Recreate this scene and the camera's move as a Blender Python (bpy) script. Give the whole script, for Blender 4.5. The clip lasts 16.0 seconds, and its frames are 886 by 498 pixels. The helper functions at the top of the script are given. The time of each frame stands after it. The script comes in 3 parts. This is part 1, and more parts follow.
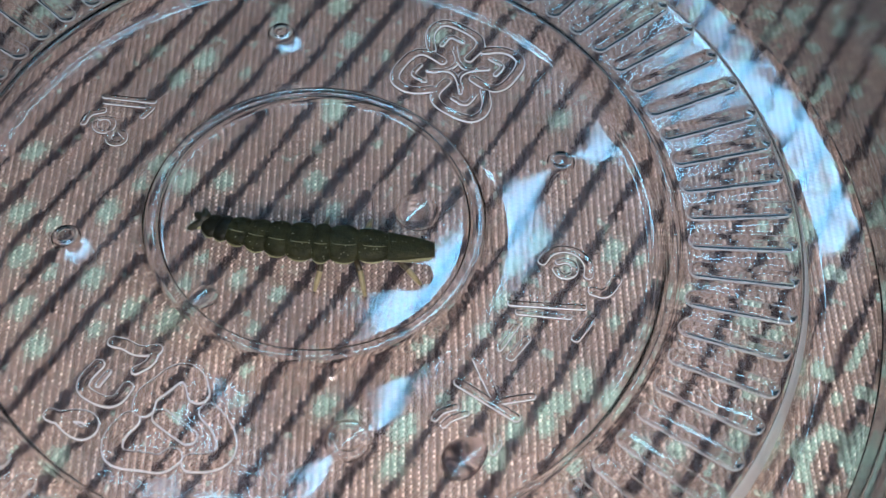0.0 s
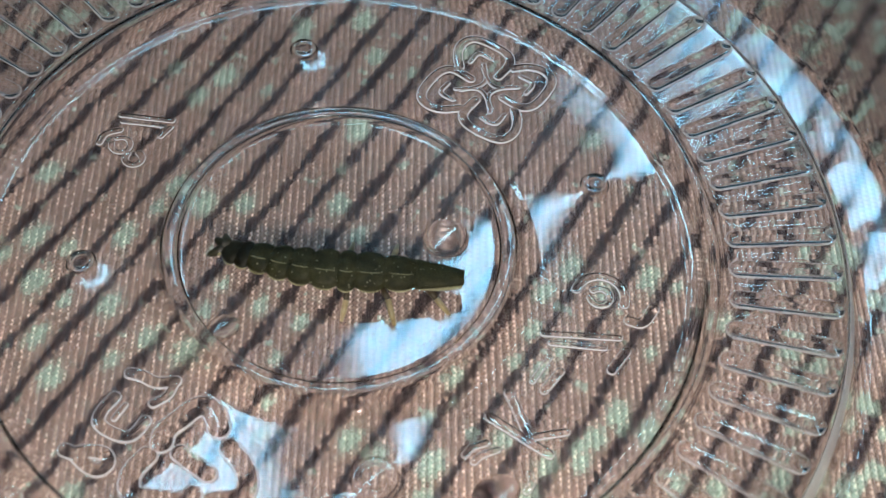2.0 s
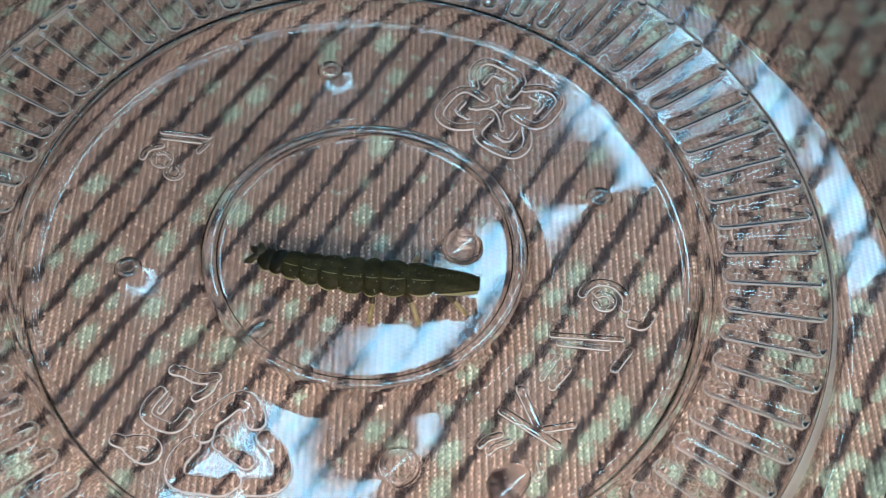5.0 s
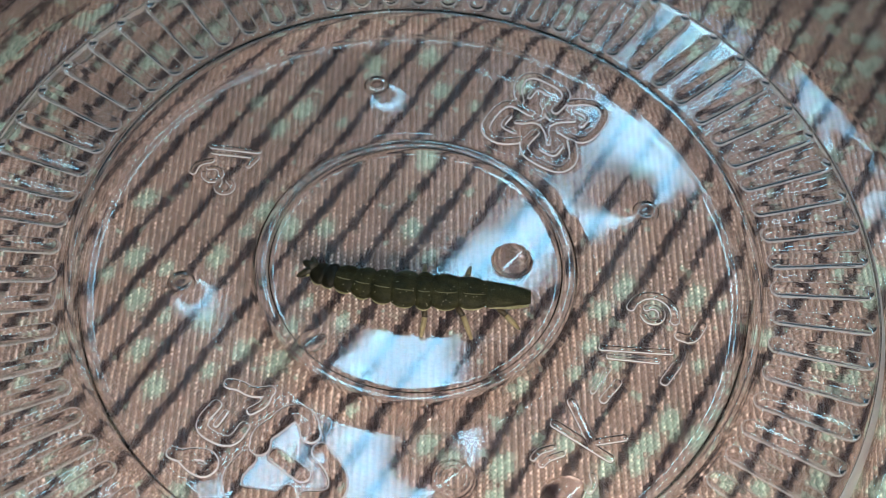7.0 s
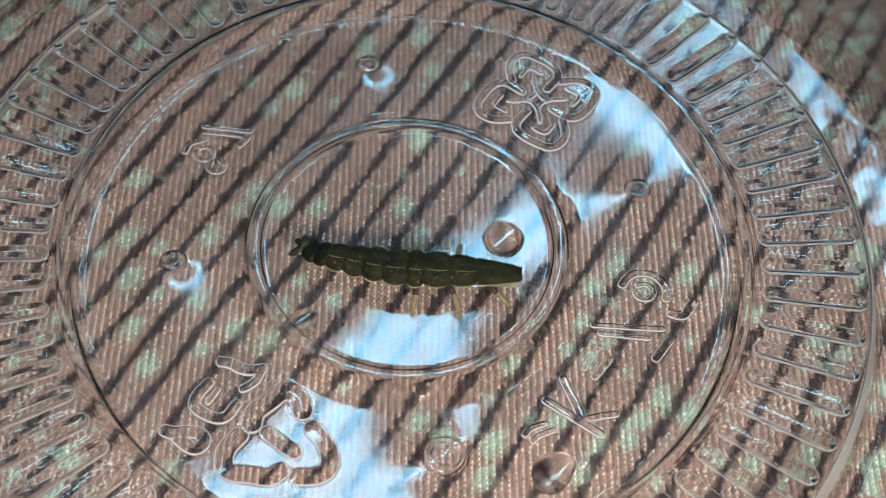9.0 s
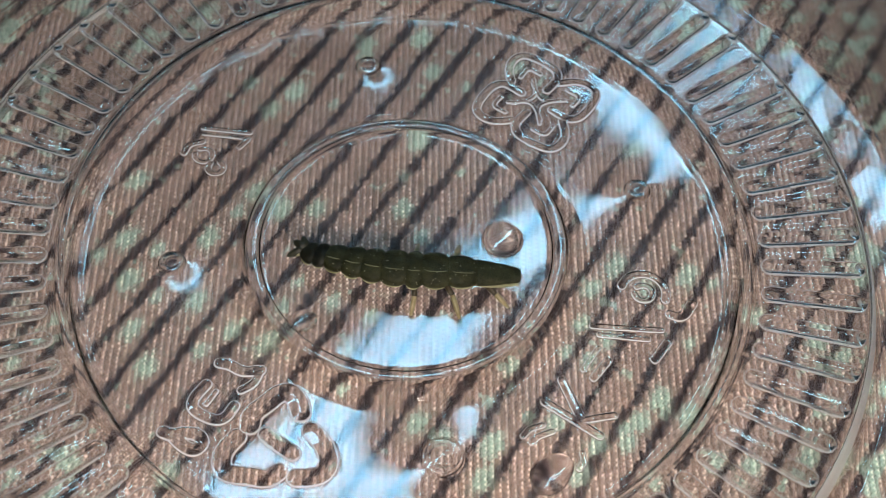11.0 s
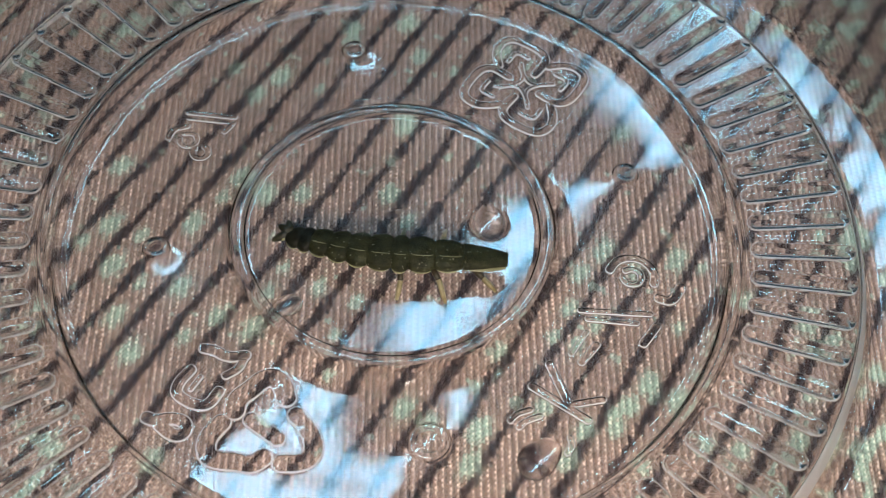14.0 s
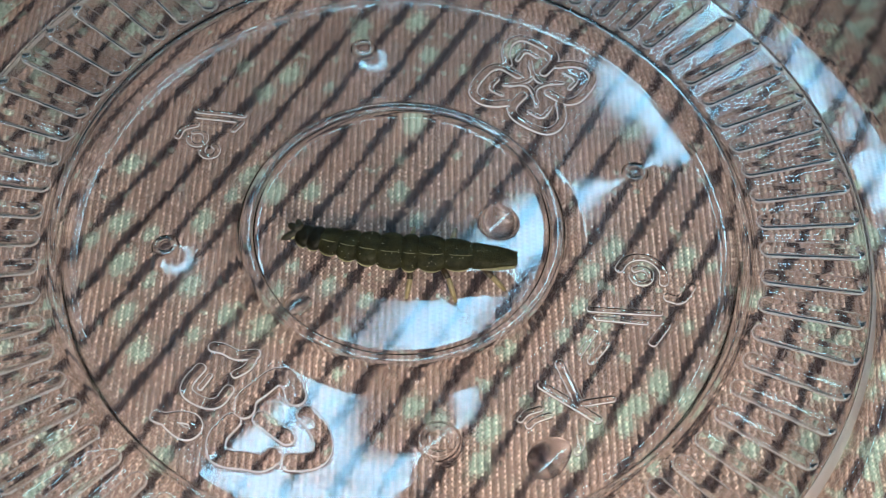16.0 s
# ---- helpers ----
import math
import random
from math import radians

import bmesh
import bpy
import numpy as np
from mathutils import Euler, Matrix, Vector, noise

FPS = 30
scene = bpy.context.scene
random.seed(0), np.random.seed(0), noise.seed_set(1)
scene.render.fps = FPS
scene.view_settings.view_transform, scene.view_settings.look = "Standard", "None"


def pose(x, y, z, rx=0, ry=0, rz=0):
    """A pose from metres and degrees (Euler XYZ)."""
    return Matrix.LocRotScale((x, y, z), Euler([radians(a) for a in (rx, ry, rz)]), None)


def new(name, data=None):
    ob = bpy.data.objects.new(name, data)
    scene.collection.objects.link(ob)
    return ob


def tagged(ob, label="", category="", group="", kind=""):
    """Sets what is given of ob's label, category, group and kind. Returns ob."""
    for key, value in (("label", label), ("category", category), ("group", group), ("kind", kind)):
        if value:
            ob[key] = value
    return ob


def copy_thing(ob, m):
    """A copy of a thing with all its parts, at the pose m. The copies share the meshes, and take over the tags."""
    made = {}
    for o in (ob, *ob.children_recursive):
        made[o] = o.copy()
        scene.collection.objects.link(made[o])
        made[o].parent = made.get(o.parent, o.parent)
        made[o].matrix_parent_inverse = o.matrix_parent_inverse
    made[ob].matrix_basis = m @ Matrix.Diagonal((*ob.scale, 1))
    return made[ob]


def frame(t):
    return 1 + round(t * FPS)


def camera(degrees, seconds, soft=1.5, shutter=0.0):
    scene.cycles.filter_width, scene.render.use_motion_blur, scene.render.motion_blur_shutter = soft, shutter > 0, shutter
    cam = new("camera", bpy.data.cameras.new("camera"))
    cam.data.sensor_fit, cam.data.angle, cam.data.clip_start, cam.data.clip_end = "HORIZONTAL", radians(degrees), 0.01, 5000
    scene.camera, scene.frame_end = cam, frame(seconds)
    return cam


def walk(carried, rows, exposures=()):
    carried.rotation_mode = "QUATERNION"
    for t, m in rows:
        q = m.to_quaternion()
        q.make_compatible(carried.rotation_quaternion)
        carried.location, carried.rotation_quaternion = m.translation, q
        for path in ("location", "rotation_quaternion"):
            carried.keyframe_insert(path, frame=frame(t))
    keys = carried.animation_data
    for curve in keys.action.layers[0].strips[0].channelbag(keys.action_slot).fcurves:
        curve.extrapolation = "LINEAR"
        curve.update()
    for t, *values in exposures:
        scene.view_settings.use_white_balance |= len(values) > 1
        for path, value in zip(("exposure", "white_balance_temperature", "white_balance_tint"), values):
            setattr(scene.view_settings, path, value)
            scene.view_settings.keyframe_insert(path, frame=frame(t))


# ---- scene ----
cam = camera(33.73, 16.0, soft=0.5)
cam.data.dof.use_dof = True
cam.data.dof.focus_distance = 0.134
cam.data.dof.aperture_fstop = 50.0
PATH = [
    (0.0, pose(0.00569, -0.07556, 0.10495, 34.984, -2.690, -0.456)),
    (0.5, pose(0.00498, -0.07316, 0.10397, 35.318, -2.684, -0.423)),
    (1.0, pose(0.00489, -0.07264, 0.10352, 35.409, -2.726, -0.428)),
    (1.5, pose(0.00448, -0.07051, 0.10331, 34.874, -2.392, -0.165)),
    (2.0, pose(0.00431, -0.07092, 0.10207, 35.011, -2.424, -0.064)),
    (2.5, pose(0.00344, -0.07737, 0.10830, 35.409, -2.627, -0.129)),
    (3.0, pose(0.00422, -0.07973, 0.11025, 35.097, -2.299, 0.221)),
    (3.5, pose(0.00323, -0.07766, 0.11016, 34.912, -2.305, 0.221)),
    (4.0, pose(0.00288, -0.07661, 0.11067, 34.973, -2.407, 0.168)),
    (6.5, pose(0.00073, -0.07646, 0.11215, 34.937, -2.252, 0.214)),
    (7.0, pose(-0.00133, -0.07647, 0.11276, 35.112, -2.137, 0.245)),
    (7.5, pose(-0.00098, -0.07674, 0.11298, 34.872, -2.163, 0.195)),
    (8.0, pose(-0.00025, -0.07790, 0.11264, 34.825, -2.057, 0.103)),
    (8.5, pose(-0.00046, -0.07784, 0.11281, 34.777, -2.131, 0.008)),
    (9.0, pose(-0.00052, -0.07746, 0.11235, 34.710, -2.005, 0.063)),
    (11.5, pose(0.00057, -0.07752, 0.11197, 34.853, -1.702, 0.221)),
    (12.0, pose(0.00074, -0.07728, 0.11089, 34.752, -1.845, 0.040)),
    (12.5, pose(0.00108, -0.07789, 0.11096, 34.925, -1.840, 0.058)),
    (13.0, pose(0.00094, -0.07729, 0.11080, 34.713, -1.831, -0.007)),
    (13.5, pose(0.00118, -0.07818, 0.11038, 34.983, -1.755, 0.009)),
    (14.0, pose(0.00112, -0.07791, 0.11040, 34.793, -1.797, -0.047)),
    (14.5, pose(0.00115, -0.07810, 0.11002, 34.826, -1.687, 0.009)),
    (15.0, pose(0.00102, -0.07775, 0.11048, 34.636, -1.658, 0.031)),
    (15.5, pose(0.00048, -0.07740, 0.11060, 34.678, -1.528, 0.134)),
    (16.0, pose(0.00062, -0.07773, 0.11045, 34.661, -1.704, 0.089)),
]
walk(cam, PATH, [(0.0, 0.0, 5850, 10), (0.5, 0.0, 6050, 10), (2.5, 0.0, 6480, 10), (4.0, -0.01, 6550, 10), (7.0, -0.03, 6620, 10), (16.0, -0.04, 6620, 10)])

# ---- light ----
world = bpy.data.worlds.new("dim_outside")
world.use_nodes = True
scene.world = world
world.node_tree.nodes["Background"].inputs[0].default_value = (0.02, 0.022, 0.026, 1)

MM = 0.001
LAMP_GLOW = 15.0        # ceiling battens
BULB_GLOW = 90.0       # desk lamp
BULB_WATTS = 0.58
FABRIC_Z = -3.22       # height of the cloth under the dish, mm
DISC_Z = 1.4           # raised middle of the dish, mm


# ---- materials ----
def material(name):
    m = bpy.data.materials.new(name)
    m.use_nodes = True
    nt = m.node_tree
    return m, nt, nt.nodes["Principled BSDF"]


def node(nt, kind, **inputs):
    n = nt.nodes.new(kind)
    for k, v in inputs.items():
        n.inputs[k.replace("_", " ")].default_value = v
    return n


def noisy(name, low, high, scale, rough=0.5, bump=0.0, bump_scale=None, detail=4.0, **extra):
    """Two colours mixed by a coarse and a fine noise, with fine relief."""
    m, nt, b = material(name)
    tc = nt.nodes.new("ShaderNodeTexCoord")
    coarse = node(nt, "ShaderNodeTexNoise", Scale=scale, Detail=detail)
    fine = node(nt, "ShaderNodeTexNoise", Scale=scale * 7, Detail=3.0)
    add = nt.nodes.new("ShaderNodeMath")
    add.operation = "MULTIPLY_ADD"
    add.inputs[1].default_value = 0.4
    ramp = nt.nodes.new("ShaderNodeValToRGB")
    ramp.color_ramp.elements[0].position, ramp.color_ramp.elements[1].position = 0.5, 0.9
    ramp.color_ramp.elements[0].color, ramp.color_ramp.elements[1].color = (*low, 1), (*high, 1)
    for n in (coarse, fine):
        nt.links.new(tc.outputs["Object"], n.inputs["Vector"])
    nt.links.new(fine.outputs["Fac"], add.inputs[0])
    nt.links.new(coarse.outputs["Fac"], add.inputs[2])
    nt.links.new(add.outputs[0], ramp.inputs["Fac"])
    nt.links.new(ramp.outputs["Color"], b.inputs["Base Color"])
    b.inputs["Roughness"].default_value = rough
    for k, v in extra.items():
        b.inputs[k.replace("_", " ")].default_value = v
    if bump:
        tex = node(nt, "ShaderNodeTexNoise", Scale=bump_scale or scale * 10, Detail=4.0)
        bm = node(nt, "ShaderNodeBump", Strength=1.0, Distance=bump)
        nt.links.new(tc.outputs["Object"], tex.inputs["Vector"])
        nt.links.new(tex.outputs["Fac"], bm.inputs["Height"])
        nt.links.new(bm.outputs["Normal"], b.inputs["Normal"])
    return m


def clear(name, ior, rough, tint, bump=0.0, bump_scale=1000.0, painted_glint=0.0):
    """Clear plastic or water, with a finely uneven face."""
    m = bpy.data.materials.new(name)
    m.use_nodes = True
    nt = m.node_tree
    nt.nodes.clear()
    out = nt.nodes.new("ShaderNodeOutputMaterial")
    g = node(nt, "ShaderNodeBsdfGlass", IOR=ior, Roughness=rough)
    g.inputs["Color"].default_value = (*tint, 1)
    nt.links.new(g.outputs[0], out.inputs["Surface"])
    # matt white mixed in, to paint edge glints into the clear plastic
    if painted_glint:
        matt, mix = node(nt, "ShaderNodeBsdfDiffuse"), node(nt, "ShaderNodeMixShader", Fac=painted_glint)
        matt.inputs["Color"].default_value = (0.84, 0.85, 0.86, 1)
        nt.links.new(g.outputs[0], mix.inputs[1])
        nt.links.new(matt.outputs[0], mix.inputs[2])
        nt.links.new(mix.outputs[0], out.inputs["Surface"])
    if bump:
        tc = nt.nodes.new("ShaderNodeTexCoord")
        tex = node(nt, "ShaderNodeTexNoise", Scale=bump_scale, Detail=0.6, Roughness=0.5)
        bm = node(nt, "ShaderNodeBump", Strength=1.0, Distance=bump)
        nt.links.new(tex.outputs["Fac"], bm.inputs["Height"])
        nt.links.new(tc.outputs["Object"], tex.inputs["Vector"])
        nt.links.new(bm.outputs["Normal"], g.inputs["Normal"])
    return m


def glow(name, colour, strength):
    m = bpy.data.materials.new(name)
    m.use_nodes = True
    nt = m.node_tree
    nt.nodes.clear()
    out, em = nt.nodes.new("ShaderNodeOutputMaterial"), nt.nodes.new("ShaderNodeEmission")
    em.inputs[0].default_value, em.inputs[1].default_value = (*colour, 1), strength
    nt.links.new(em.outputs[0], out.inputs["Surface"])
    return m


def cloth():
    m, nt, b = material("printed_cloth")
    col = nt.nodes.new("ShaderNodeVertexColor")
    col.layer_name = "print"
    tc = nt.nodes.new("ShaderNodeTexCoord")
    fine = node(nt, "ShaderNodeTexNoise", Scale=2600.0, Detail=3.0)
    coarse = node(nt, "ShaderNodeTexNoise", Scale=120.0, Detail=3.0)
    both = nt.nodes.new("ShaderNodeMath")
    both.operation = "ADD"
    span = nt.nodes.new("ShaderNodeMapRange")
    span.inputs[1].default_value, span.inputs[2].default_value = 0.6, 1.4
    span.inputs[3].default_value, span.inputs[4].default_value = 0.72, 1.28
    mix = nt.nodes.new("ShaderNodeMix")
    mix.data_type, mix.blend_type = "RGBA", "MULTIPLY"
    mix.inputs["Factor"].default_value = 1.0
    for n in (fine, coarse):
        nt.links.new(tc.outputs["Object"], n.inputs["Vector"])
    nt.links.new(fine.outputs["Fac"], both.inputs[0])
    nt.links.new(coarse.outputs["Fac"], both.inputs[1])
    nt.links.new(both.outputs[0], span.inputs[0])
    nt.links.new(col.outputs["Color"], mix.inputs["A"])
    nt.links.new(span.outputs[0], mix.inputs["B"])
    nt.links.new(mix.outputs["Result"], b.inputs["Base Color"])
    b.inputs["Roughness"].default_value = 0.38
    b.inputs["Specular IOR Level"].default_value = 0.22
    return m


PLASTIC = clear("clear_plastic", 1.5, 0.0, (0.985, 0.985, 0.98), 0.0000018, 4600.0)
GRAINED = clear("grained_plastic", 1.5, 0.0, (0.985, 0.985, 0.98), 0.0000034, 5000.0)
# rough to blur the cloth beyond; darker tint stands in for the wall's shadow
SHADE_TINTED = clear("shade_tinted_plastic", 1.5, 0.10, (0.89, 0.905, 0.91), 0.000004, 2500.0)
MOULDED = clear("moulded_plastic", 1.5, 0.0, (0.99, 0.99, 0.985))
RIM_GLINT = clear("painted_rim_glint", 1.5, 0.0, (0.99, 0.99, 0.985), painted_glint=0.64)      # diffuse white share paints the bright reflected lines along the marks' edges
# weaker white share, painting the glints on rib edges and the crest
EDGE_GLINT = clear("painted_edge_glint", 1.5, 0.0, (0.99, 0.99, 0.985), painted_glint=0.38)
HAZY = clear("hazy_plastic", 1.5, 0.05, (0.985, 0.985, 0.98), 0.0000022, 5000.0)
WATER = clear("water", 1.33, 0.0, (1, 1, 1))
CLOTH = cloth()
SHELL = noisy("olive_shell", (0.031, 0.033, 0.011), (0.076, 0.078, 0.028), 900.0, 0.55, 0.00009, 5200.0)


def speckled(m, scale, size, colour):
    """Adds tiny pale dots to a material."""
    nt = m.node_tree
    b = nt.nodes["Principled BSDF"]
    tc = nt.nodes.new("ShaderNodeTexCoord")
    cells = node(nt, "ShaderNodeTexVoronoi", Scale=scale)
    less = nt.nodes.new("ShaderNodeMath")
    less.operation = "LESS_THAN"
    less.inputs[1].default_value = size
    mix = nt.nodes.new("ShaderNodeMix")
    mix.data_type = "RGBA"
    mix.inputs["B"].default_value = (*colour, 1)
    nt.links.new(tc.outputs["Object"], cells.inputs["Vector"])
    nt.links.new(cells.outputs["Distance"], less.inputs[0])
    nt.links.new(less.outputs[0], mix.inputs["Factor"])
    nt.links.new(b.inputs["Base Color"].links[0].from_socket, mix.inputs["A"])
    nt.links.new(mix.outputs["Result"], b.inputs["Base Color"])


speckled(SHELL, 1900.0, 0.13, (0.26, 0.26, 0.16))
SHELL_DARK = noisy("dark_shell", (0.012, 0.012, 0.006), (0.035, 0.034, 0.015), 900.0, 0.5, 0.00004, 5200.0)
PALE = noisy("pale_margin", (0.19, 0.18, 0.08), (0.33, 0.32, 0.17), 1200.0, 0.45, 0.00002, 6000.0)
SEAM = noisy("pale_seam", (0.13, 0.13, 0.06), (0.24, 0.24, 0.13), 1200.0, 0.5)
BELLY = noisy("brown_belly", (0.07, 0.055, 0.03), (0.14, 0.11, 0.06), 1000.0, 0.5, 0.00003, 4000.0)
LEG = noisy("amber_leg", (0.26, 0.21, 0.10), (0.42, 0.35, 0.19), 1500.0, 0.4)
LEG_DARK = noisy("dark_leg", (0.03, 0.025, 0.015), (0.07, 0.055, 0.03), 1500.0, 0.4)
WALL = noisy("wall_paint", (0.72, 0.74, 0.76), (0.78, 0.80, 0.82), 2.0, 0.8, 0.0008, 60.0)
CEIL = noisy("ceiling_paint", (0.70, 0.72, 0.74), (0.76, 0.78, 0.80), 2.0, 0.85, 0.0005, 60.0)
FLOOR = noisy("floor_boards", (0.16, 0.10, 0.06), (0.26, 0.17, 0.10), 3.0, 0.45, 0.0005, 40.0)
WOOD = noisy("table_wood", (0.14, 0.08, 0.045), (0.25, 0.15, 0.085), 6.0, 0.4, 0.0003, 90.0)
METAL = noisy("white_enamel", (0.68, 0.68, 0.68), (0.76, 0.76, 0.76), 5.0, 0.35)
BATTEN = glow("batten_tube", (0.27, 0.66, 1.0), LAMP_GLOW)
BULB = glow("bulb_glass", (1.0, 0.86, 0.74), BULB_GLOW)


# ---- building blocks ----
def part(name, bm, mat, parent=None, label="", smooth=True, unit=1.0):
    """Links a bmesh as one mesh object under a thing or a part."""
    if unit != 1.0:
        bmesh.ops.scale(bm, vec=(unit,) * 3, verts=bm.verts)
    bmesh.ops.recalc_face_normals(bm, faces=bm.faces)
    me = bpy.data.meshes.new(name)
    bm.to_mesh(me)
    bm.free()
    me.materials.append(mat)
    if smooth:
        me.shade_smooth()
    ob = new(name, me)
    if parent:
        ob.parent = parent
    if label:
        tagged(ob, label)
    return ob


def thing(name, label, category, at=(0, 0, 0), group="", kind=""):
    ob = new(name)
    ob.empty_display_size = 0.01
    ob.location = at
    return tagged(ob, label, category, group, kind)


def box(bm, x0, y0, z0, x1, y1, z1, bevel=0.0):
    g = bmesh.ops.create_cube(bm, size=1.0)
    vs = g["verts"]
    bmesh.ops.scale(bm, vec=(x1 - x0, y1 - y0, z1 - z0), verts=vs)
    bmesh.ops.translate(bm, vec=((x0 + x1) / 2, (y0 + y1) / 2, (z0 + z1) / 2), verts=vs)
    if bevel:
        es = list({e for v in vs for e in v.link_edges})
        bmesh.ops.bevel(bm, geom=es, offset=bevel, segments=2, affect="EDGES", profile=0.5)
    return bm


def tube(bm, pts, radii, n=10, flat=1.0):
    """A closed tapered tube along points."""
    rings = []
    pts = [Vector(p) for p in pts]
    for i, p in enumerate(pts):
        d = (pts[min(i + 1, len(pts) - 1)] - pts[max(i - 1, 0)]).normalized()
        side = d.cross(Vector((0, 0, 1)))
        side = side.normalized() if side.length > 1e-4 else Vector((1, 0, 0))
        up = side.cross(d)
        rings.append([bm.verts.new(p + radii[i] * (math.cos(a) * side + flat * math.sin(a) * up))
                      for a in (2 * math.pi * k / n for k in range(n))])
    for a, b in zip(rings, rings[1:]):
        for k in range(n):
            bm.faces.new((a[k], a[(k + 1) % n], b[(k + 1) % n], b[k]))
    bm.faces.new(rings[0][::-1])
    bm.faces.new(rings[-1])
    return bm


def lathe(bm, prof, n=32, closed=True):
    """Turns a profile of (radius, height) about the z axis; a radius of 0 closes it."""
    rows = []
    for r, z in prof:
        if r <= 1e-9:
            rows.append([bm.verts.new((0, 0, z))])
        else:
            rows.append([bm.verts.new((r * math.cos(2 * math.pi * k / n), r * math.sin(2 * math.pi * k / n), z)) for k in range(n)])
    for a, b in zip(rows, rows[1:]):
        for k in range(n):
            j = (k + 1) % n
            if len(a) == 1 and len(b) > 1:
                bm.faces.new((a[0], b[k], b[j]))
            elif len(b) == 1 and len(a) > 1:
                bm.faces.new((a[k], a[j], b[0]))
            elif len(a) > 1:
                bm.faces.new((a[k], a[j], b[j], b[k]))
    return bm


# ---- the room ----
def slab(name, bounds, mat, label, category):
    return tagged(part(name, box(bmesh.new(), *bounds), mat, smooth=False), label, category, kind="structure")


slab("floor", (-2.6, -2.4, -0.85, 3.2, 3.2, -0.76), FLOOR, "brown wooden floor of the room", "floor")
slab("ceiling", (-2.6, -2.4, 2.06, 3.2, 3.2, 2.14), CEIL, "plain white ceiling above the table", "ceiling")
slab("wall_north", (-2.5, 3.1, -0.76, 3.1, 3.2, 2.06), WALL, "plain white painted wall", "wall")
slab("wall_south", (-2.5, -2.4, -0.76, 3.1, -2.3, 2.06), WALL, "plain white painted wall", "wall")
slab("wall_west", (-2.6, -2.4, -0.76, -2.5, 3.2, 2.06), WALL, "plain white painted wall", "wall")
slab("wall_east", (3.1, -2.4, -0.76, 3.2, 3.2, 2.06), WALL, "plain white painted wall", "wall")


def build_table():
    t = thing("table", "brown wooden table under a printed cloth", "table", (0, 0, 0))
    top = FABRIC_Z * MM - 0.0008
    part("tabletop", box(bmesh.new(), -0.6, -0.55, top - 0.03, 0.6, 0.45, top, 0.003), WOOD, t, smooth=False)
    for x in (-0.54, 0.54):
        for y in (-0.49, 0.39):
            part("leg", box(bmesh.new(), x - 0.025, y - 0.025, -0.76, x + 0.025, y + 0.025, top - 0.03, 0.003), WOOD, t, smooth=False)


def build_battens():
    """Two long ceiling lamps end to end, set across the room."""
    made = None
    for s, n in ((0.68, -0.827), (1.92, -0.908)):
        x, y = 0.7071 * (s + n), 0.7071 * (s - n)
        m = pose(x, y, 2.0, 0, 0, 48.7)
        if made is None:
            made = thing("ceiling_light", "long white ceiling batten with two glowing bluish-white tubes", "ceiling light", group="ceiling battens")
            part("housing", box(bmesh.new(), -0.6, -0.070, 0.016, 0.6, 0.070, 0.06, 0.004), METAL, made, smooth=False)
            for side in (-0.030, 0.030):
                tube_bm = lathe(bmesh.new(), [(0, -0.595), (0.0175, -0.594), (0.019, -0.588), (0.019, 0.588), (0.0175, 0.594), (0, 0.595)], 16)
                bmesh.ops.rotate(tube_bm, matrix=Matrix.Rotation(radians(90), 3, "Y"), verts=tube_bm.verts)
                bmesh.ops.translate(tube_bm, vec=(0, side, -0.008), verts=tube_bm.verts)
                part("tube", tube_bm, BATTEN, made, "glowing bluish-white tube")
            made.matrix_basis = m
        else:
            copy_thing(made, m)


def build_desk_lamp():
    """A small lamp with a bent arm; its head hangs over the near side of the dish."""
    hx, hy, hz = 0.018, -0.123, 0.128
    bx, by, bz = 0.14, -0.42, FABRIC_Z * MM - 0.0008
    p = thing("desk_lamp", "small white desk lamp with a bent arm, switched on", "desk lamp", (bx, by, bz))
    part("base", lathe(bmesh.new(), [(0, 0), (0.055, 0.0), (0.056, 0.008), (0.050, 0.014), (0.012, 0.018), (0, 0.018)], 32), METAL, p)
    top = Vector((hx - bx, hy - by, hz - bz + 0.045))
    part("arm", tube(bmesh.new(), [(0, 0, 0.016), (0, 0.01, 0.20), (-0.01, 0.04, 0.30), (-0.05, 0.11, 0.315), tuple(top)], [0.006] * 5, 12), METAL, p)
    head = part("head", lathe(bmesh.new(), [(0, 0.046), (0.006, 0.044), (0.010, 0.022), (0.012, 0.004), (0.011, 0.004), (0.009, 0.020), (0.006, 0.036), (0, 0.037)], 28), METAL, p)
    bulb = part("bulb", lathe(bmesh.new(), [(0, -0.004), (0.003, -0.0035), (0.0045, 0.0), (0.0045, 0.012), (0.005, 0.030), (0, 0.031)], 20), BULB, p, "glowing warm-white bulb")
    for ob in (head, bulb):
        ob.location = (hx - bx, hy - by, hz - bz)
    bulb.visible_shadow = False
    lamp = bpy.data.lights.new("bulb_light", "POINT")
    lamp.energy, lamp.color, lamp.shadow_soft_size = BULB_WATTS, (1.0, 0.92, 0.84), 0.004
    new("bulb_light", lamp).location = (hx, hy, hz)


build_table()
build_battens()
build_desk_lamp()


# ---- the cloth ----
def smooth_step(v):
    v = np.clip(v, 0, 1)
    return v * v * (3 - 2 * v)


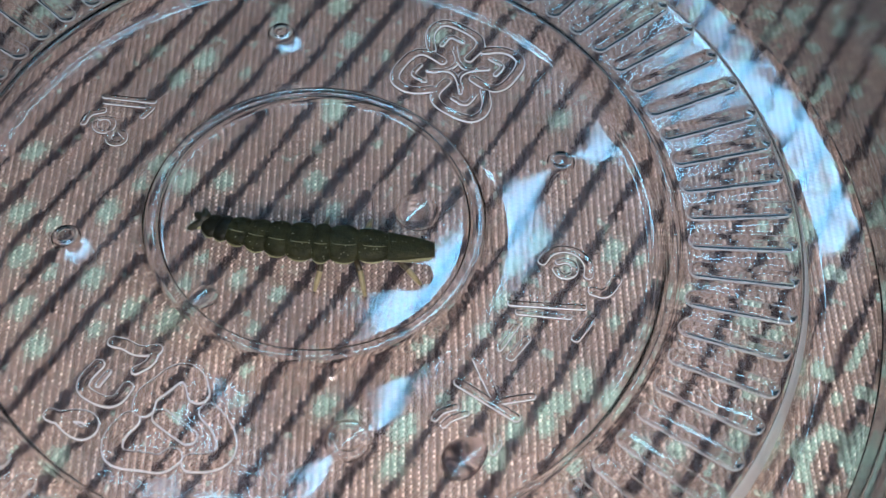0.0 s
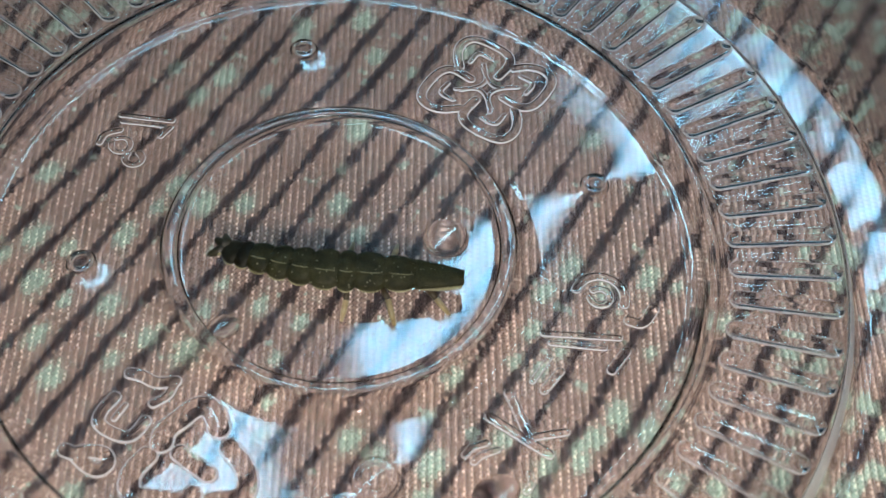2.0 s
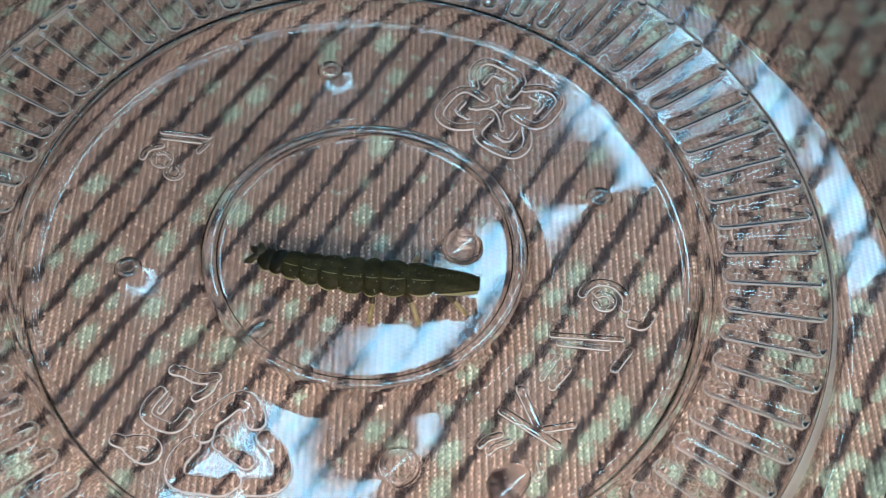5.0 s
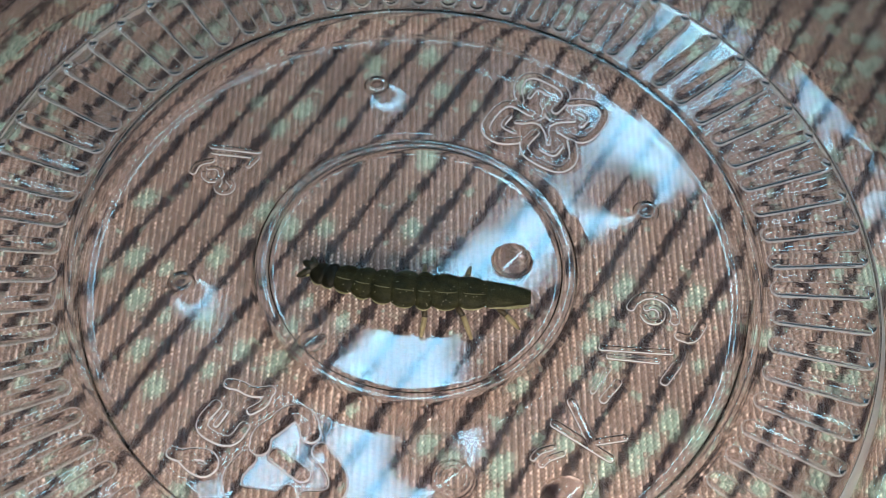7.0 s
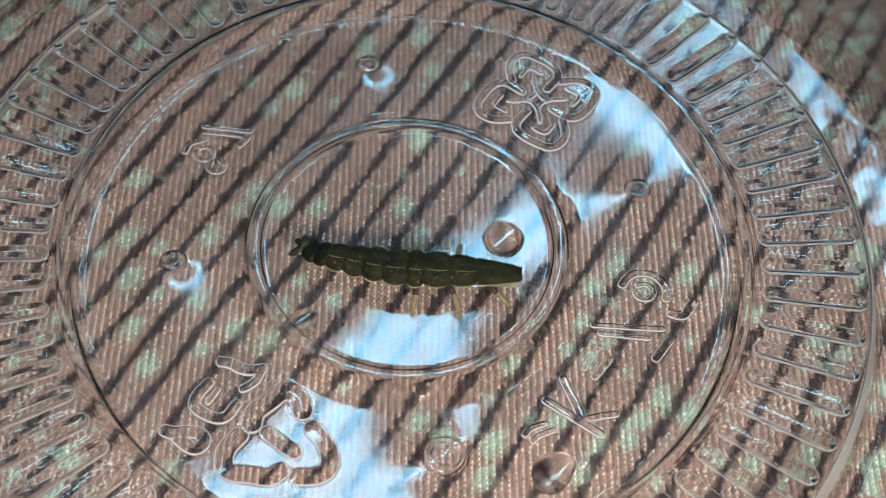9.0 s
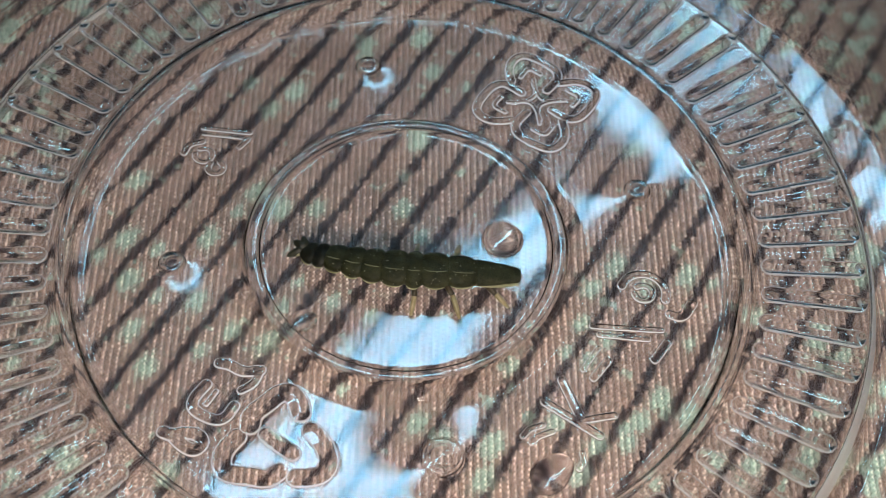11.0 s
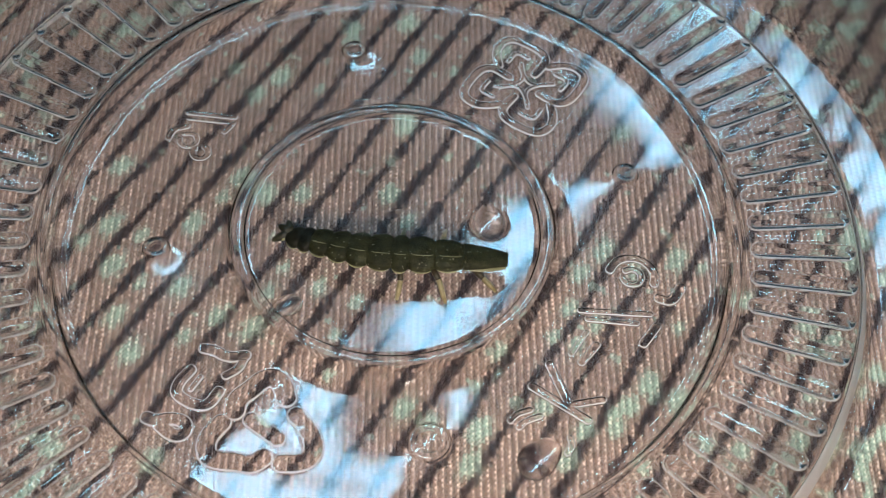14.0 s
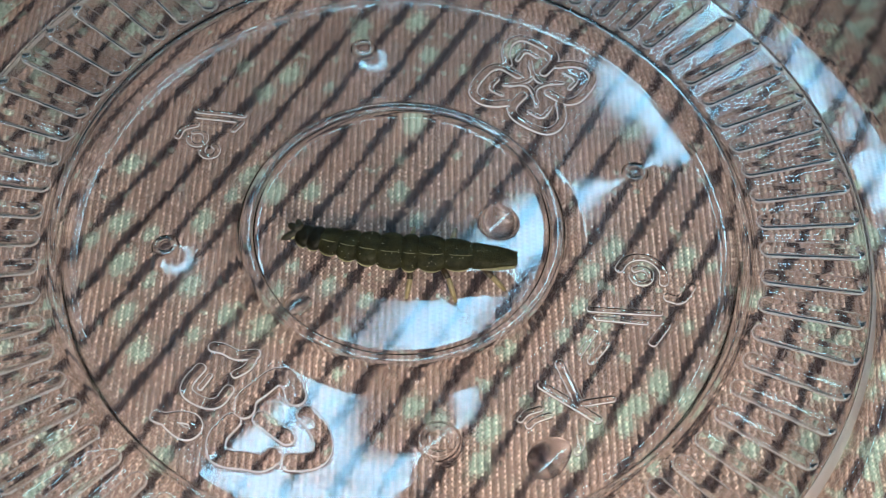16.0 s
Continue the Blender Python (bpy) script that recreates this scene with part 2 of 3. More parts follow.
STRIPE_ANGLE, STRIPE_PITCH, STRIPE_SHIFT = radians(59.5), 3.40, -4.25
STITCH, ROW = 0.64, 0.50
WIDE_BLOTCHES = [  # centres of the larger green blotches, mm
    (-4.7, 29.0), (1.1, 30.1), (2.4, 25.4), (-11.7, 22.3), (-14.2, 19.8), (-26.6, 10.2), (-26.8, 3.1), (-19.1, 3.3), (-14.8, 9.0), (-12.4, 7.0),
    (-8.9, 7.2), (1.1, 15.9), (-0.5, 7.3), (-28.4, 28.5), (-21.9, 33.6), (11.2, 26.4), (22.7, 15.6), (49.8, 34.2), (45.5, 28.3), (-26.1, -1.5),
    (-25.1, -6.9), (-19.5, -3.7), (-23.4, -10.8), (-15.9, -7.1), (-12.6, -8.3), (-20.2, -21.6), (1.3, -16.1), (20.0, 1.1), (17.6, -1.5), (26.8, 0.1),
    (23.1, -13.2), (21.2, -15.6), (7.9, -18.2), (17.2, -18.0), (15.5, -20.9), (7.1, -21.6), (30.6, -19.9), (38.3, -6.8), (35.8, -19.2), (25.5, -14.9),
]
SMALL_BLOTCHES = [  # and of the smaller ones
    (-16.5, 23.2), (-7.8, 20.7), (-23.8, 2.0), (-16.5, 6.6), (-0.4, 11.4), (1.4, 4.1), (5.9, 23.4), (42.3, 5.2), (-29.3, 1.3), (-23.3, -3.6),
    (-18.6, -9.0), (-11.4, -4.2), (-5.6, -13.0), (3.6, -17.4), (-32.2, -6.0), (-35.4, -10.7), (22.7, -1.3), (29.2, -0.7), (16.4, -5.4), (14.9, -8.5),
    (18.7, -7.3), (16.8, -9.5), (26.4, -7.5), (19.7, -16.5), (23.5, -14.6), (27.5, -12.5), (13.5, -15.8), (11.2, -15.4), (22.0, -21.6), (20.0, -17.8),
    (-10.2, -1.5), (-6.8, -3.6), (-3.3, -5.2), (-5.2, -8.8), (27.5, -19.6), (43.8, -11.5), (42.0, -13.8), (33.1, -4.4), (41.0, 3.4), (40.5, -8.5), (-34.9, 32.9), (-35.5, 11.1), (9.9, -10.3), (7.7, -13.9),
]


def value_noise(x, y, seed):
    """Smooth random values from 0 to 1 on a unit lattice."""
    def lattice(i, j):
        v = np.sin(i * 127.1 + j * 311.7 + seed * 74.7) * 43758.5453
        return v - np.floor(v)
    i, j = np.floor(x), np.floor(y)
    u, v = x - i, y - j
    u, v = u * u * (3 - 2 * u), v * v * (3 - 2 * v)
    return ((lattice(i, j) * (1 - u) + lattice(i + 1, j) * u) * (1 - v)
            + (lattice(i, j + 1) * (1 - u) + lattice(i + 1, j + 1) * u) * v)


def print_colours(x, y):
    """The cloth's print at places in mm: dark slanting stripes and green blotches on brown, stepped by the stitches."""
    col = np.floor(x / STITCH)
    row = np.floor(y / ROW + 0.5 * (col % 2))
    qx, qy = (np.floor(x / STITCH * 2) + 0.5) * STITCH / 2, (row + 0.5 - 0.5 * (col % 2)) * ROW
    ragged = value_noise(np.floor(x / STITCH * 2) * 3.7, row * 5.3 + col, 3) - 0.5
    sx, sy = 0.5 * (qx + x), 0.5 * (qy + y)
    along = sx * np.cos(STRIPE_ANGLE) + sy * np.sin(STRIPE_ANGLE)
    across = -sx * np.sin(STRIPE_ANGLE) + sy * np.cos(STRIPE_ANGLE) - STRIPE_SHIFT
    across = across + 0.30 * (value_noise(along / 4.0, across / 3.4, 5) - 0.5)
    k = np.round(across / STRIPE_PITCH)
    off = np.abs(across - k * STRIPE_PITCH)
    width = 0.405 + 0.36 * (value_noise(along / 2.2 + 17 * k, k * 3.1, 8) - 0.46)
    stripe = 1 / (1 + np.exp((off - width + 0.62 * ragged) / 0.05))
    blot = np.zeros_like(x)
    for n, (bx, by) in enumerate(WIDE_BLOTCHES + SMALL_BLOTCHES):
        size = (1.03 if n < len(WIDE_BLOTCHES) else 0.68) + 0.10 * math.sin(n * 2.4)
        dx, dy = qx - bx, qy - by
        u, v = dx * 0.51 + dy * 0.86, -dx * 0.86 + dy * 0.51
        blot = np.maximum(blot, np.exp(-((u / (1.35 * size)) ** 2 + (v / (0.95 * size)) ** 2)))
    far = np.clip((np.hypot((qx - 1) / 36, (qy - 4) / 30) - 1) * 4, 0, 1)
    wild = value_noise(along / 1.7, across / 1.4, 21)
    blot = np.maximum(blot, (0.12 + 0.88 * far) * np.clip((wild - 0.66) * 5, 0, 1))
    small = value_noise(along / 1.15 + 40, across / 0.95, 22)
    blot = np.maximum(blot, np.clip((small - 0.84) * 6, 0, 0.6))
    green = 1 / (1 + np.exp((0.42 - blot + 0.5 * ragged) / 0.09))
    brown = np.array([0.276, 0.182, 0.146])
    dark = np.array([0.042, 0.023, 0.022])
    leaf = np.array([0.325, 0.435, 0.350])
    c = brown[None] * (1 - green)[:, None] + leaf[None] * green[:, None]
    s = (stripe * (1 - 0.45 * green))[:, None]
    c = c * (1 - s) + dark[None] * s
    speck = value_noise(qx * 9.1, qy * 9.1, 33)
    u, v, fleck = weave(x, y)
    # dark line painted beside each thread, as its shadow
    gap_shade = np.exp(-((u - 0.52 - 0.36 * np.abs(2 * v - 1)) / 0.10) ** 2)
    c = c * (1 - 0.76 * gap_shade)[:, None]
    # tone varies by stitch, and shade is painted into the column grooves
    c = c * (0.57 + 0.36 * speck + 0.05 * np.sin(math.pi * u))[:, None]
    # pale thread colour with its glint painted in
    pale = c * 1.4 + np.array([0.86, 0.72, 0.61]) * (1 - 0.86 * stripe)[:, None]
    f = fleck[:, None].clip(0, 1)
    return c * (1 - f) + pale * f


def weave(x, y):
    """Place within the stitch, and how far its bent pale thread, painted glint included, lies on top there; no two
    stitches lie quite alike.
    """
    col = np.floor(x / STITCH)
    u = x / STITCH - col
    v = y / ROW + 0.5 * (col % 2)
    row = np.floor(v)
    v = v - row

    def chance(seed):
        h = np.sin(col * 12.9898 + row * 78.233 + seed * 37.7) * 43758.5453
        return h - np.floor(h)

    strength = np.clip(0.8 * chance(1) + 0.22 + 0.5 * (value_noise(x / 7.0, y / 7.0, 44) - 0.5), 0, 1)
    strength = strength * (1 - 0.42 * smooth_step((y - 6.0) / 14.0))      # flecks, with their thread glints, painted weaker towards the far side
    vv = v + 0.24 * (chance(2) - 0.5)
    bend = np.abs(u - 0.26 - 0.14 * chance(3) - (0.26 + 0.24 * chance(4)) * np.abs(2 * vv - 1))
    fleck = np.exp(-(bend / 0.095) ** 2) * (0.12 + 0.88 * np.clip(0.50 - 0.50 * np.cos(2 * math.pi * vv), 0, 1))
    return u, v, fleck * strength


def stitch_relief(x, y):
    """The raised slanting stitches of the weave, mm."""
    u, v, fleck = weave(x, y)
    return 0.05 * np.sin(math.pi * u) ** 0.7 * (0.5 + 0.5 * np.sin(math.pi * v)) + 0.09 * fleck


def grid_sheet(name, xs, ys, relief):
    X, Y = np.meshgrid(xs, ys)
    x, y = X.ravel(), Y.ravel()
    z = FABRIC_Z + (stitch_relief(x, y) - 0.03 if relief else 0.03) + 0.10 * (value_noise(x / 14, y / 14, 2) - 0.5)
    nx, ny = len(xs), len(ys)
    i = np.arange(nx * ny).reshape(ny, nx)
    quads = np.stack([i[:-1, :-1], i[:-1, 1:], i[1:, 1:], i[1:, :-1]], -1).reshape(-1, 4)
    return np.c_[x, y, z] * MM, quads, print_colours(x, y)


def build_cloth():
    """One sheet: stitches stand out near the dish, and the rest lies plain around."""
    X0, X1, Y0, Y1 = -48.0, 60.0, -28.0, 44.0
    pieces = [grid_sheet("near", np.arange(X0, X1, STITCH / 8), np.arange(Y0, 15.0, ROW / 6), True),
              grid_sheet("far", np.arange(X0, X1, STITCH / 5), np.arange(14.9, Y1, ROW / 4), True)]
    for a, b, c, d in ((-420, X0 + 0.4, -300, 320), (X1 - 0.4, 420, -300, 320), (X0 + 0.4, X1 - 0.4, -300, Y0 + 0.4), (X0 + 0.4, X1 - 0.4, Y1 - 0.4, 320)):
        pieces.append(grid_sheet("rim", np.linspace(a, b, int((b - a) / 4) + 2), np.linspace(c, d, int((d - c) / 4) + 2), False))
    verts, faces, cols, base = [], [], [], 0
    for v, f, c in pieces:
        verts.append(v), faces.append(f + base), cols.append(c)
        base += len(v)
    verts, faces, cols = np.concatenate(verts), np.concatenate(faces), np.concatenate(cols)
    me = bpy.data.meshes.new("tablecloth")
    me.vertices.add(len(verts))
    me.vertices.foreach_set("co", verts.astype(np.float32).ravel())
    me.loops.add(faces.size)
    me.loops.foreach_set("vertex_index", faces.astype(np.int32).ravel())
    me.polygons.add(len(faces))
    me.polygons.foreach_set("loop_start", np.arange(0, faces.size, 4, dtype=np.int32))
    me.update(calc_edges=True)
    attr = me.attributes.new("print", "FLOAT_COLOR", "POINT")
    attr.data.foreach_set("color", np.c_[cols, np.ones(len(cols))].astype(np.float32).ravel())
    me.shade_smooth()
    me.materials.append(CLOTH)
    tagged(new("tablecloth", me), "brown woven cloth printed with dark slanting stripes and green blotches", "tablecloth")


build_cloth()


# ---- the clear plastic dish ----
PROFILE = [(0, DISC_Z), (13.42, DISC_Z), (13.52, 1.45), (13.60, 1.62), (13.68, 1.86), (13.74, 1.935), (13.80, 1.940), (13.96, 1.943), (14.04, 1.962), (14.12, 1.978), (14.20, 1.984), (14.46, 1.986), (14.54, 1.975), (14.64, 1.90), (14.78, 1.55), (14.95, 1.18), (15.15, 0.93), (15.4, 0.67),
           (15.7, 0.42), (16.0, 0.24), (16.3, 0.12), (16.6, 0.045), (17.0, 0.0),
           (29.40, 0.0), (29.46, 0.005), (29.54, 0.014), (29.62, 0.025), (29.70, 0.038), (29.76, 0.050), (29.80, 0.075), (29.84, 0.098), (29.88, 0.110), (29.96, 0.120), (30.04, 0.131), (30.12, 0.144), (30.18, 0.158), (30.24, 0.20), (30.30, 0.26), (30.45, 0.38), (30.60, 0.56), (30.72, 0.78), (30.82, 1.05), (31.15, 2.28), (31.30, 2.50), (31.5, 2.59), (31.68, 2.51), (31.9, 2.28), (32.2, 2.09), (32.6, 2.02), (42.1, 2.59), (42.3, 2.58), (42.55, 2.48), (42.75, 2.25), (42.95, 1.8), (44.2, -1.8), (44.45, -2.25), (44.75, -2.5), (45.2, -2.64), (45.5, -2.655), (45.7, -2.64), (46.0, -2.595), (46.5, -2.518), (47.0, -2.439), (47.5, -2.358),
           (48.0, -2.274), (48.5, -2.188), (49.0, -2.1), (49.5, -2.009), (49.8, -1.953), (50.2, -1.3), (50.8, 1.7), (51.1, 2.1), (51.5, 2.3), (52.0, 2.9),
           (55.5, 18.0), (56.2, 19.0), (58.5, 19.2), (59.2, 18.8)]
STUDS = [(-4.3, 22.8), (-21.5, -1.9), (22.1, 7.7), (3.45, -21.2)]
SHEET = 0.30
RIM_IN, RIM_OUT = 17.0, 29.0      # the flat ring that carries the marks
RIB_IN, RIB_OUT, RIBS = 32.6, 42.1, 69
WALL_FOOT = 50.2                   # where the side begins to rise
PROF = np.array(PROFILE)


def warp(x, y):
    """Slight unevenness of the sheet: long waves, and a low swelling round each stud."""
    h = 0.030 * (value_noise(x / 9.0, y / 9.0, 61) - 0.5) + 0.010 * (value_noise(x / 3.3, y / 3.3, 62) - 0.5)
    for k, (sx, sy) in enumerate(STUDS):
        d2 = (x - sx) ** 2 + (y - sy) ** 2
        h = h + (0.32 if k == 3 else 0.25) * np.exp(-d2 / (26.0 if k == 3 else 24.0)) + 0.22 * np.exp(-d2 / 3.0)
    r = np.hypot(x, y)
    # two shallow valleys across the ring, shaped to fit its reflections in the camera's view
    u, v = (y - x) * 0.7071, (y + x) * 0.7071
    rim = smooth_step((31.0 - r) / 1.2)
    valley = 0.5 * 0.0037 * np.clip(u + 9.6, -9.0, 4.0 + 3.4 * smooth_step((v + 20.0) / 4.0)) ** 2 * smooth_step((-5.0 - v) / 6.0) * smooth_step((r - 14.7) / 1.6)
    valley = valley + 0.5 * 0.0030 * np.minimum(np.abs(u + 4.8), 8.0) ** 2 * smooth_step((v - 18.0) / 5.0) * smooth_step((r - 25.0) / 2.2)
    foot = (0.085 * (value_noise(x / 4.0, y / 4.0, 63) - 0.5) + 0.034 * (value_noise(x / 1.3, y / 1.3, 64) - 0.5)) * np.clip((r - 44.4) / 0.6, 0, 1) * np.clip((50.0 - r) / 0.6, 0, 1)
    lean = smooth_step((0.12 - np.arctan2(y, x)) / 0.35) * np.clip(x / 20.0, 0, 1)
    turn = np.arctan2(y, x)
    flat = 0.010 * smooth_step((turn - 0.1) / 0.2) + 0.05 * smooth_step((turn - 1.2) / 0.5)      # foot flattened towards the far side to fit its reflections in the camera's view
    foot = foot + (0.13 * lean - flat) * np.clip(r - 45.5, 0, 4.4)
    # low bump that keeps reflections off this stretch in the camera's view
    fold = 0.035 * np.sin(math.pi * np.clip((r - 24.3) / 4.7, 0, 1)) ** 2 * smooth_step((x + 10.0) / 2.5) * smooth_step((9.0 - x) / 4.0) * (y < 0)
    return h * np.clip((29.0 - r) / 2.5, 0, 1) + valley * rim + foot + fold


def shell_object(name, top, low, faces, parent, label="", mat=None, edge=None, edge_mat=None):
    """A piece of the sheet from its upper and lower skins; faces are quads of vertex numbers, edge says which of them
    take the painted bright line.
    """
    used, inv = np.unique(faces, return_inverse=True)
    f = inv.reshape(-1, 4)
    n = len(used)
    verts = np.concatenate([top[used], low[used]]) * MM
    quads = np.concatenate([f, f[:, ::-1] + n]).astype(np.int32)
    me = bpy.data.meshes.new(name)
    me.vertices.add(len(verts))
    me.vertices.foreach_set("co", verts.astype(np.float32).ravel())
    me.loops.add(quads.size)
    me.loops.foreach_set("vertex_index", quads.ravel())
    me.polygons.add(len(quads))
    me.polygons.foreach_set("loop_start", np.arange(0, quads.size, 4, dtype=np.int32))
    me.update(calc_edges=True)
    me.shade_smooth()
    me.materials.append(mat or PLASTIC)
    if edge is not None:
        me.materials.append(edge_mat or RIM_GLINT)
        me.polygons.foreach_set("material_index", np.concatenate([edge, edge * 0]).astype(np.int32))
    ob = new(name, me)
    ob.parent = parent
    ob.visible_shadow = False
    return tagged(ob, label) if label else ob


def ring_grid(radii, turns):
    """Places of a ring grid, and its quads wound to face up."""
    R, A = np.meshgrid(radii, turns, indexing="ij")
    nr, na = len(radii), len(turns)
    i = np.arange(nr * na).reshape(nr, na)
    k = np.roll(i, -1, axis=1)
    quads = np.stack([i[:-1], i[1:], k[1:], k[:-1]], -1).reshape(-1, 4)
    return (R * np.cos(A)).ravel(), (R * np.sin(A)).ravel(), quads


def stepped(r0, r1, most):
    """Radii from r0 to r1 through the corners of the profile, at most so far apart."""
    corners = [r0] + [r for r in PROF[:, 0] if r0 < r < r1] + [r1]
    out = [r0]
    for a, b in zip(corners, corners[1:]):
        rise = abs(np.interp(b, PROF[:, 0], PROF[:, 1]) - np.interp(a, PROF[:, 0], PROF[:, 1]))
        n = max(1, math.ceil(math.hypot(b - a, rise) / most))
        out += [a + (b - a) * m / n for m in range(1, n + 1)]
    return np.array(out)


def skins(x, y, extra=0.0):
    r = np.hypot(x, y)
    z = np.interp(r, PROF[:, 0], PROF[:, 1]) + warp(x, y) + extra
    return np.c_[x, y, z], np.c_[x, y, z - SHEET]


def arc(cx, cy, r, a0, a1, n=14):
    return [(cx + r * math.cos(radians(a0 + (a1 - a0) * i / n)), cy + r * math.sin(radians(a0 + (a1 - a0) * i / n))) for i in range(n + 1)]


def moved(strokes, x, y, turn, size=1.0):
    c, s = math.cos(radians(turn)) * size, math.sin(radians(turn)) * size
    return [[(x + c * a - s * b, y + s * a + c * b) for a, b in line] for line in strokes]


def distance(x, y, line):
    """Distance of places from a line of points."""
    best = np.full(len(x), 99.0)
    for (ax, ay), (bx, by) in zip(line, line[1:]):
        dx, dy = bx - ax, by - ay
        t = np.clip(((x - ax) * dx + (y - ay) * dy) / (dx * dx + dy * dy + 1e-9), 0, 1)
        best = np.minimum(best, np.hypot(x - ax - t * dx, y - ay - t * dy))
    return best


def rounded(line):
    """The line with its corners cut twice."""
    for _ in range(2):
        cut = [line[0]]
        for (ax, ay), (bx, by) in zip(line, line[1:]):
            cut += [(0.75 * ax + 0.25 * bx, 0.75 * ay + 0.25 * by), (0.25 * ax + 0.75 * bx, 0.25 * ay + 0.75 * by)]
        line = cut + [line[-1]]
    return line


def marks():
    """The raised marks: name, and each line with its width."""
    out = []
    # letters P, E, T beside the triangle, then its bent arrows and the figure inside
    out.append(("letter", [([(-20.4, -19.1), (-19.7, -19.4), (-18.6, -19.1), (-17.3, -19.3), (-16.9, -20.2), (-17.6, -20.9), (-18.6, -20.4), (-19.3, -19.7)], 1.3)]))
    out.append(("letter", [([(-17.2, -14.4), (-18.2, -15.8), (-18.2, -16.9), (-16.4, -17.9), (-15.3, -17.8), (-14.6, -16.5)], 1.15), ([(-16.3, -15.1), (-17.0, -16.3)], 0.6)]))
    out.append(("letter", [([(-16.2, -12.2), (-15.2, -12.4), (-14.2, -13.1), (-12.6, -12.9)], 1.15), ([(-12.7, -13.2), (-13.0, -14.2), (-14.1, -14.9)], 0.9)]))
    for bent, width in (([(-13.1, -18.3), (-13.0, -17.2), (-11.8, -16.2), (-10.9, -15.2), (-9.9, -15.0), (-9.1, -15.8), (-8.8, -17.0)], 1.95),
                        ([(-7.8, -18.7), (-6.8, -19.8), (-6.1, -21.4), (-6.4, -22.7), (-7.5, -23.2), (-8.8, -23.2)], 1.8),
                        ([(-14.1, -19.5), (-15.2, -20.9), (-15.2, -22.4), (-14.4, -23.0), (-12.7, -23.1), (-11.2, -23.4), (-10.4, -22.7)], 1.8),
                        ([(-11.6, -19.2), (-10.3, -20.2), (-9.3, -20.9)], 1.6)):
        out.append(("recycling_arrow", [(bent, width)]))
    # four square loops round a pinwheel
    loop = [([(-2.5, 2.6), (-2.75, 4.1), (-2.4, 5.3), (-1.5, 6.1), (-0.4, 6.0), (1.5, 4.8), (2.2, 4.0), (2.3, 3.0), (1.1, 1.5)], 1.0),
            ([(-1.5, 3.2), (-0.7, 4.5), (0.5, 3.6)], 0.55), ([(-0.2, 2.9), (0.0, 1.0), (-0.6, 0.2), (-2.4, -0.3)], 0.50)]
    for k in range(4):
        out.append(("emblem_loop", [(moved([line], 12.8, 18.9, 90 * k)[0], w) for line, w in loop]))
    for lines, w in (
            ([[(-20.2, 14.55), (-15.7, 14.05)]], 0.55), ([[(-20.1, 13.75), (-16.4, 13.35)]], 0.30), ([[(-21.8, 11.3), (-21.5, 12.4), (-20.2, 12.8)]], 0.60),
            ([arc(-19.9, 11.1, 0.85, -190, 120, 12)], 0.45), ([arc(-18.6, 9.6, 0.75, -220, 60, 10)], 0.55), ([[(-16.5, 12.2), (-15.8, 13.2)]], 0.5),
            ([arc(21.9, -3.9, 2.1, -20, 160, 12)], 0.75), ([arc(21.9, -3.9, 0.85, -170, 130, 12)], 0.55), ([[(24.2, -6.2), (25.3, -6.6), (26.3, -5.0)]], 0.9),
            ([[(17.0, -7.6), (23.2, -7.9)]], 0.55), ([[(17.6, -8.5), (21.9, -8.9)]], 0.5), ([[(23.7, -9.2), (22.4, -11.0)]], 0.75), ([[(18.2, -11.2), (16.8, -13.0)]], 0.65),
            ([[(17.4, -9.9), (15.9, -12.2)]], 0.4), ([[(14.0, -13.3), (15.4, -16.9)]], 0.75), ([[(12.4, -15.5), (17.0, -18.7)]], 0.75), ([[(15.8, -17.2), (18.4, -16.7)]], 0.6),
            ([[(10.4, -18.9), (10.9, -18.2), (12.1, -17.8)]], 0.5), ([[(11.1, -19.5), (11.6, -18.9), (12.9, -18.4)]], 0.5), ([[(15.4, -20.4), (15.6, -21.2), (15.1, -21.9)]], 0.45)):
        out.append(("mark", [(line, w + 0.14) for line in lines]))
    return out


RIM_E = np.linspace(0, 1.4, 701)      # distance inwards from a mark's edge, mm
RIM_RISE = np.cumsum(np.interp(RIM_E, [0, 0.02, 0.065, 0.085, 0.15, 0.25, 1.4], [0, 1.7, 1.7, 0.17, 0.0, -0.17, -0.15])) * (RIM_E[1] - RIM_E[0])


def mark_rise(x, y, lines):
    """Height of a mark above the ring: a small steep step, a rounded rim along the edge, and a dished face inside it."""
    rise = np.zeros(len(x))
    for line, width in lines:
        e = width / 2 - distance(x, y, rounded(line))
        rise = np.where(e > 0, np.maximum(rise, np.interp(e, RIM_E, RIM_RISE)), rise)
    return rise


def stud_rise(x, y, k):
    d = np.hypot(x - STUDS[k][0], y - STUDS[k][1])
    size = 1.5 if k == 3 else 1.0
    return (0.26 if k == 3 else 0.42) * smooth_step((1.3 * size - d) / 0.4) - (0.2 if k == 3 else 0.34) * smooth_step((0.8 * size - d) / 0.4)


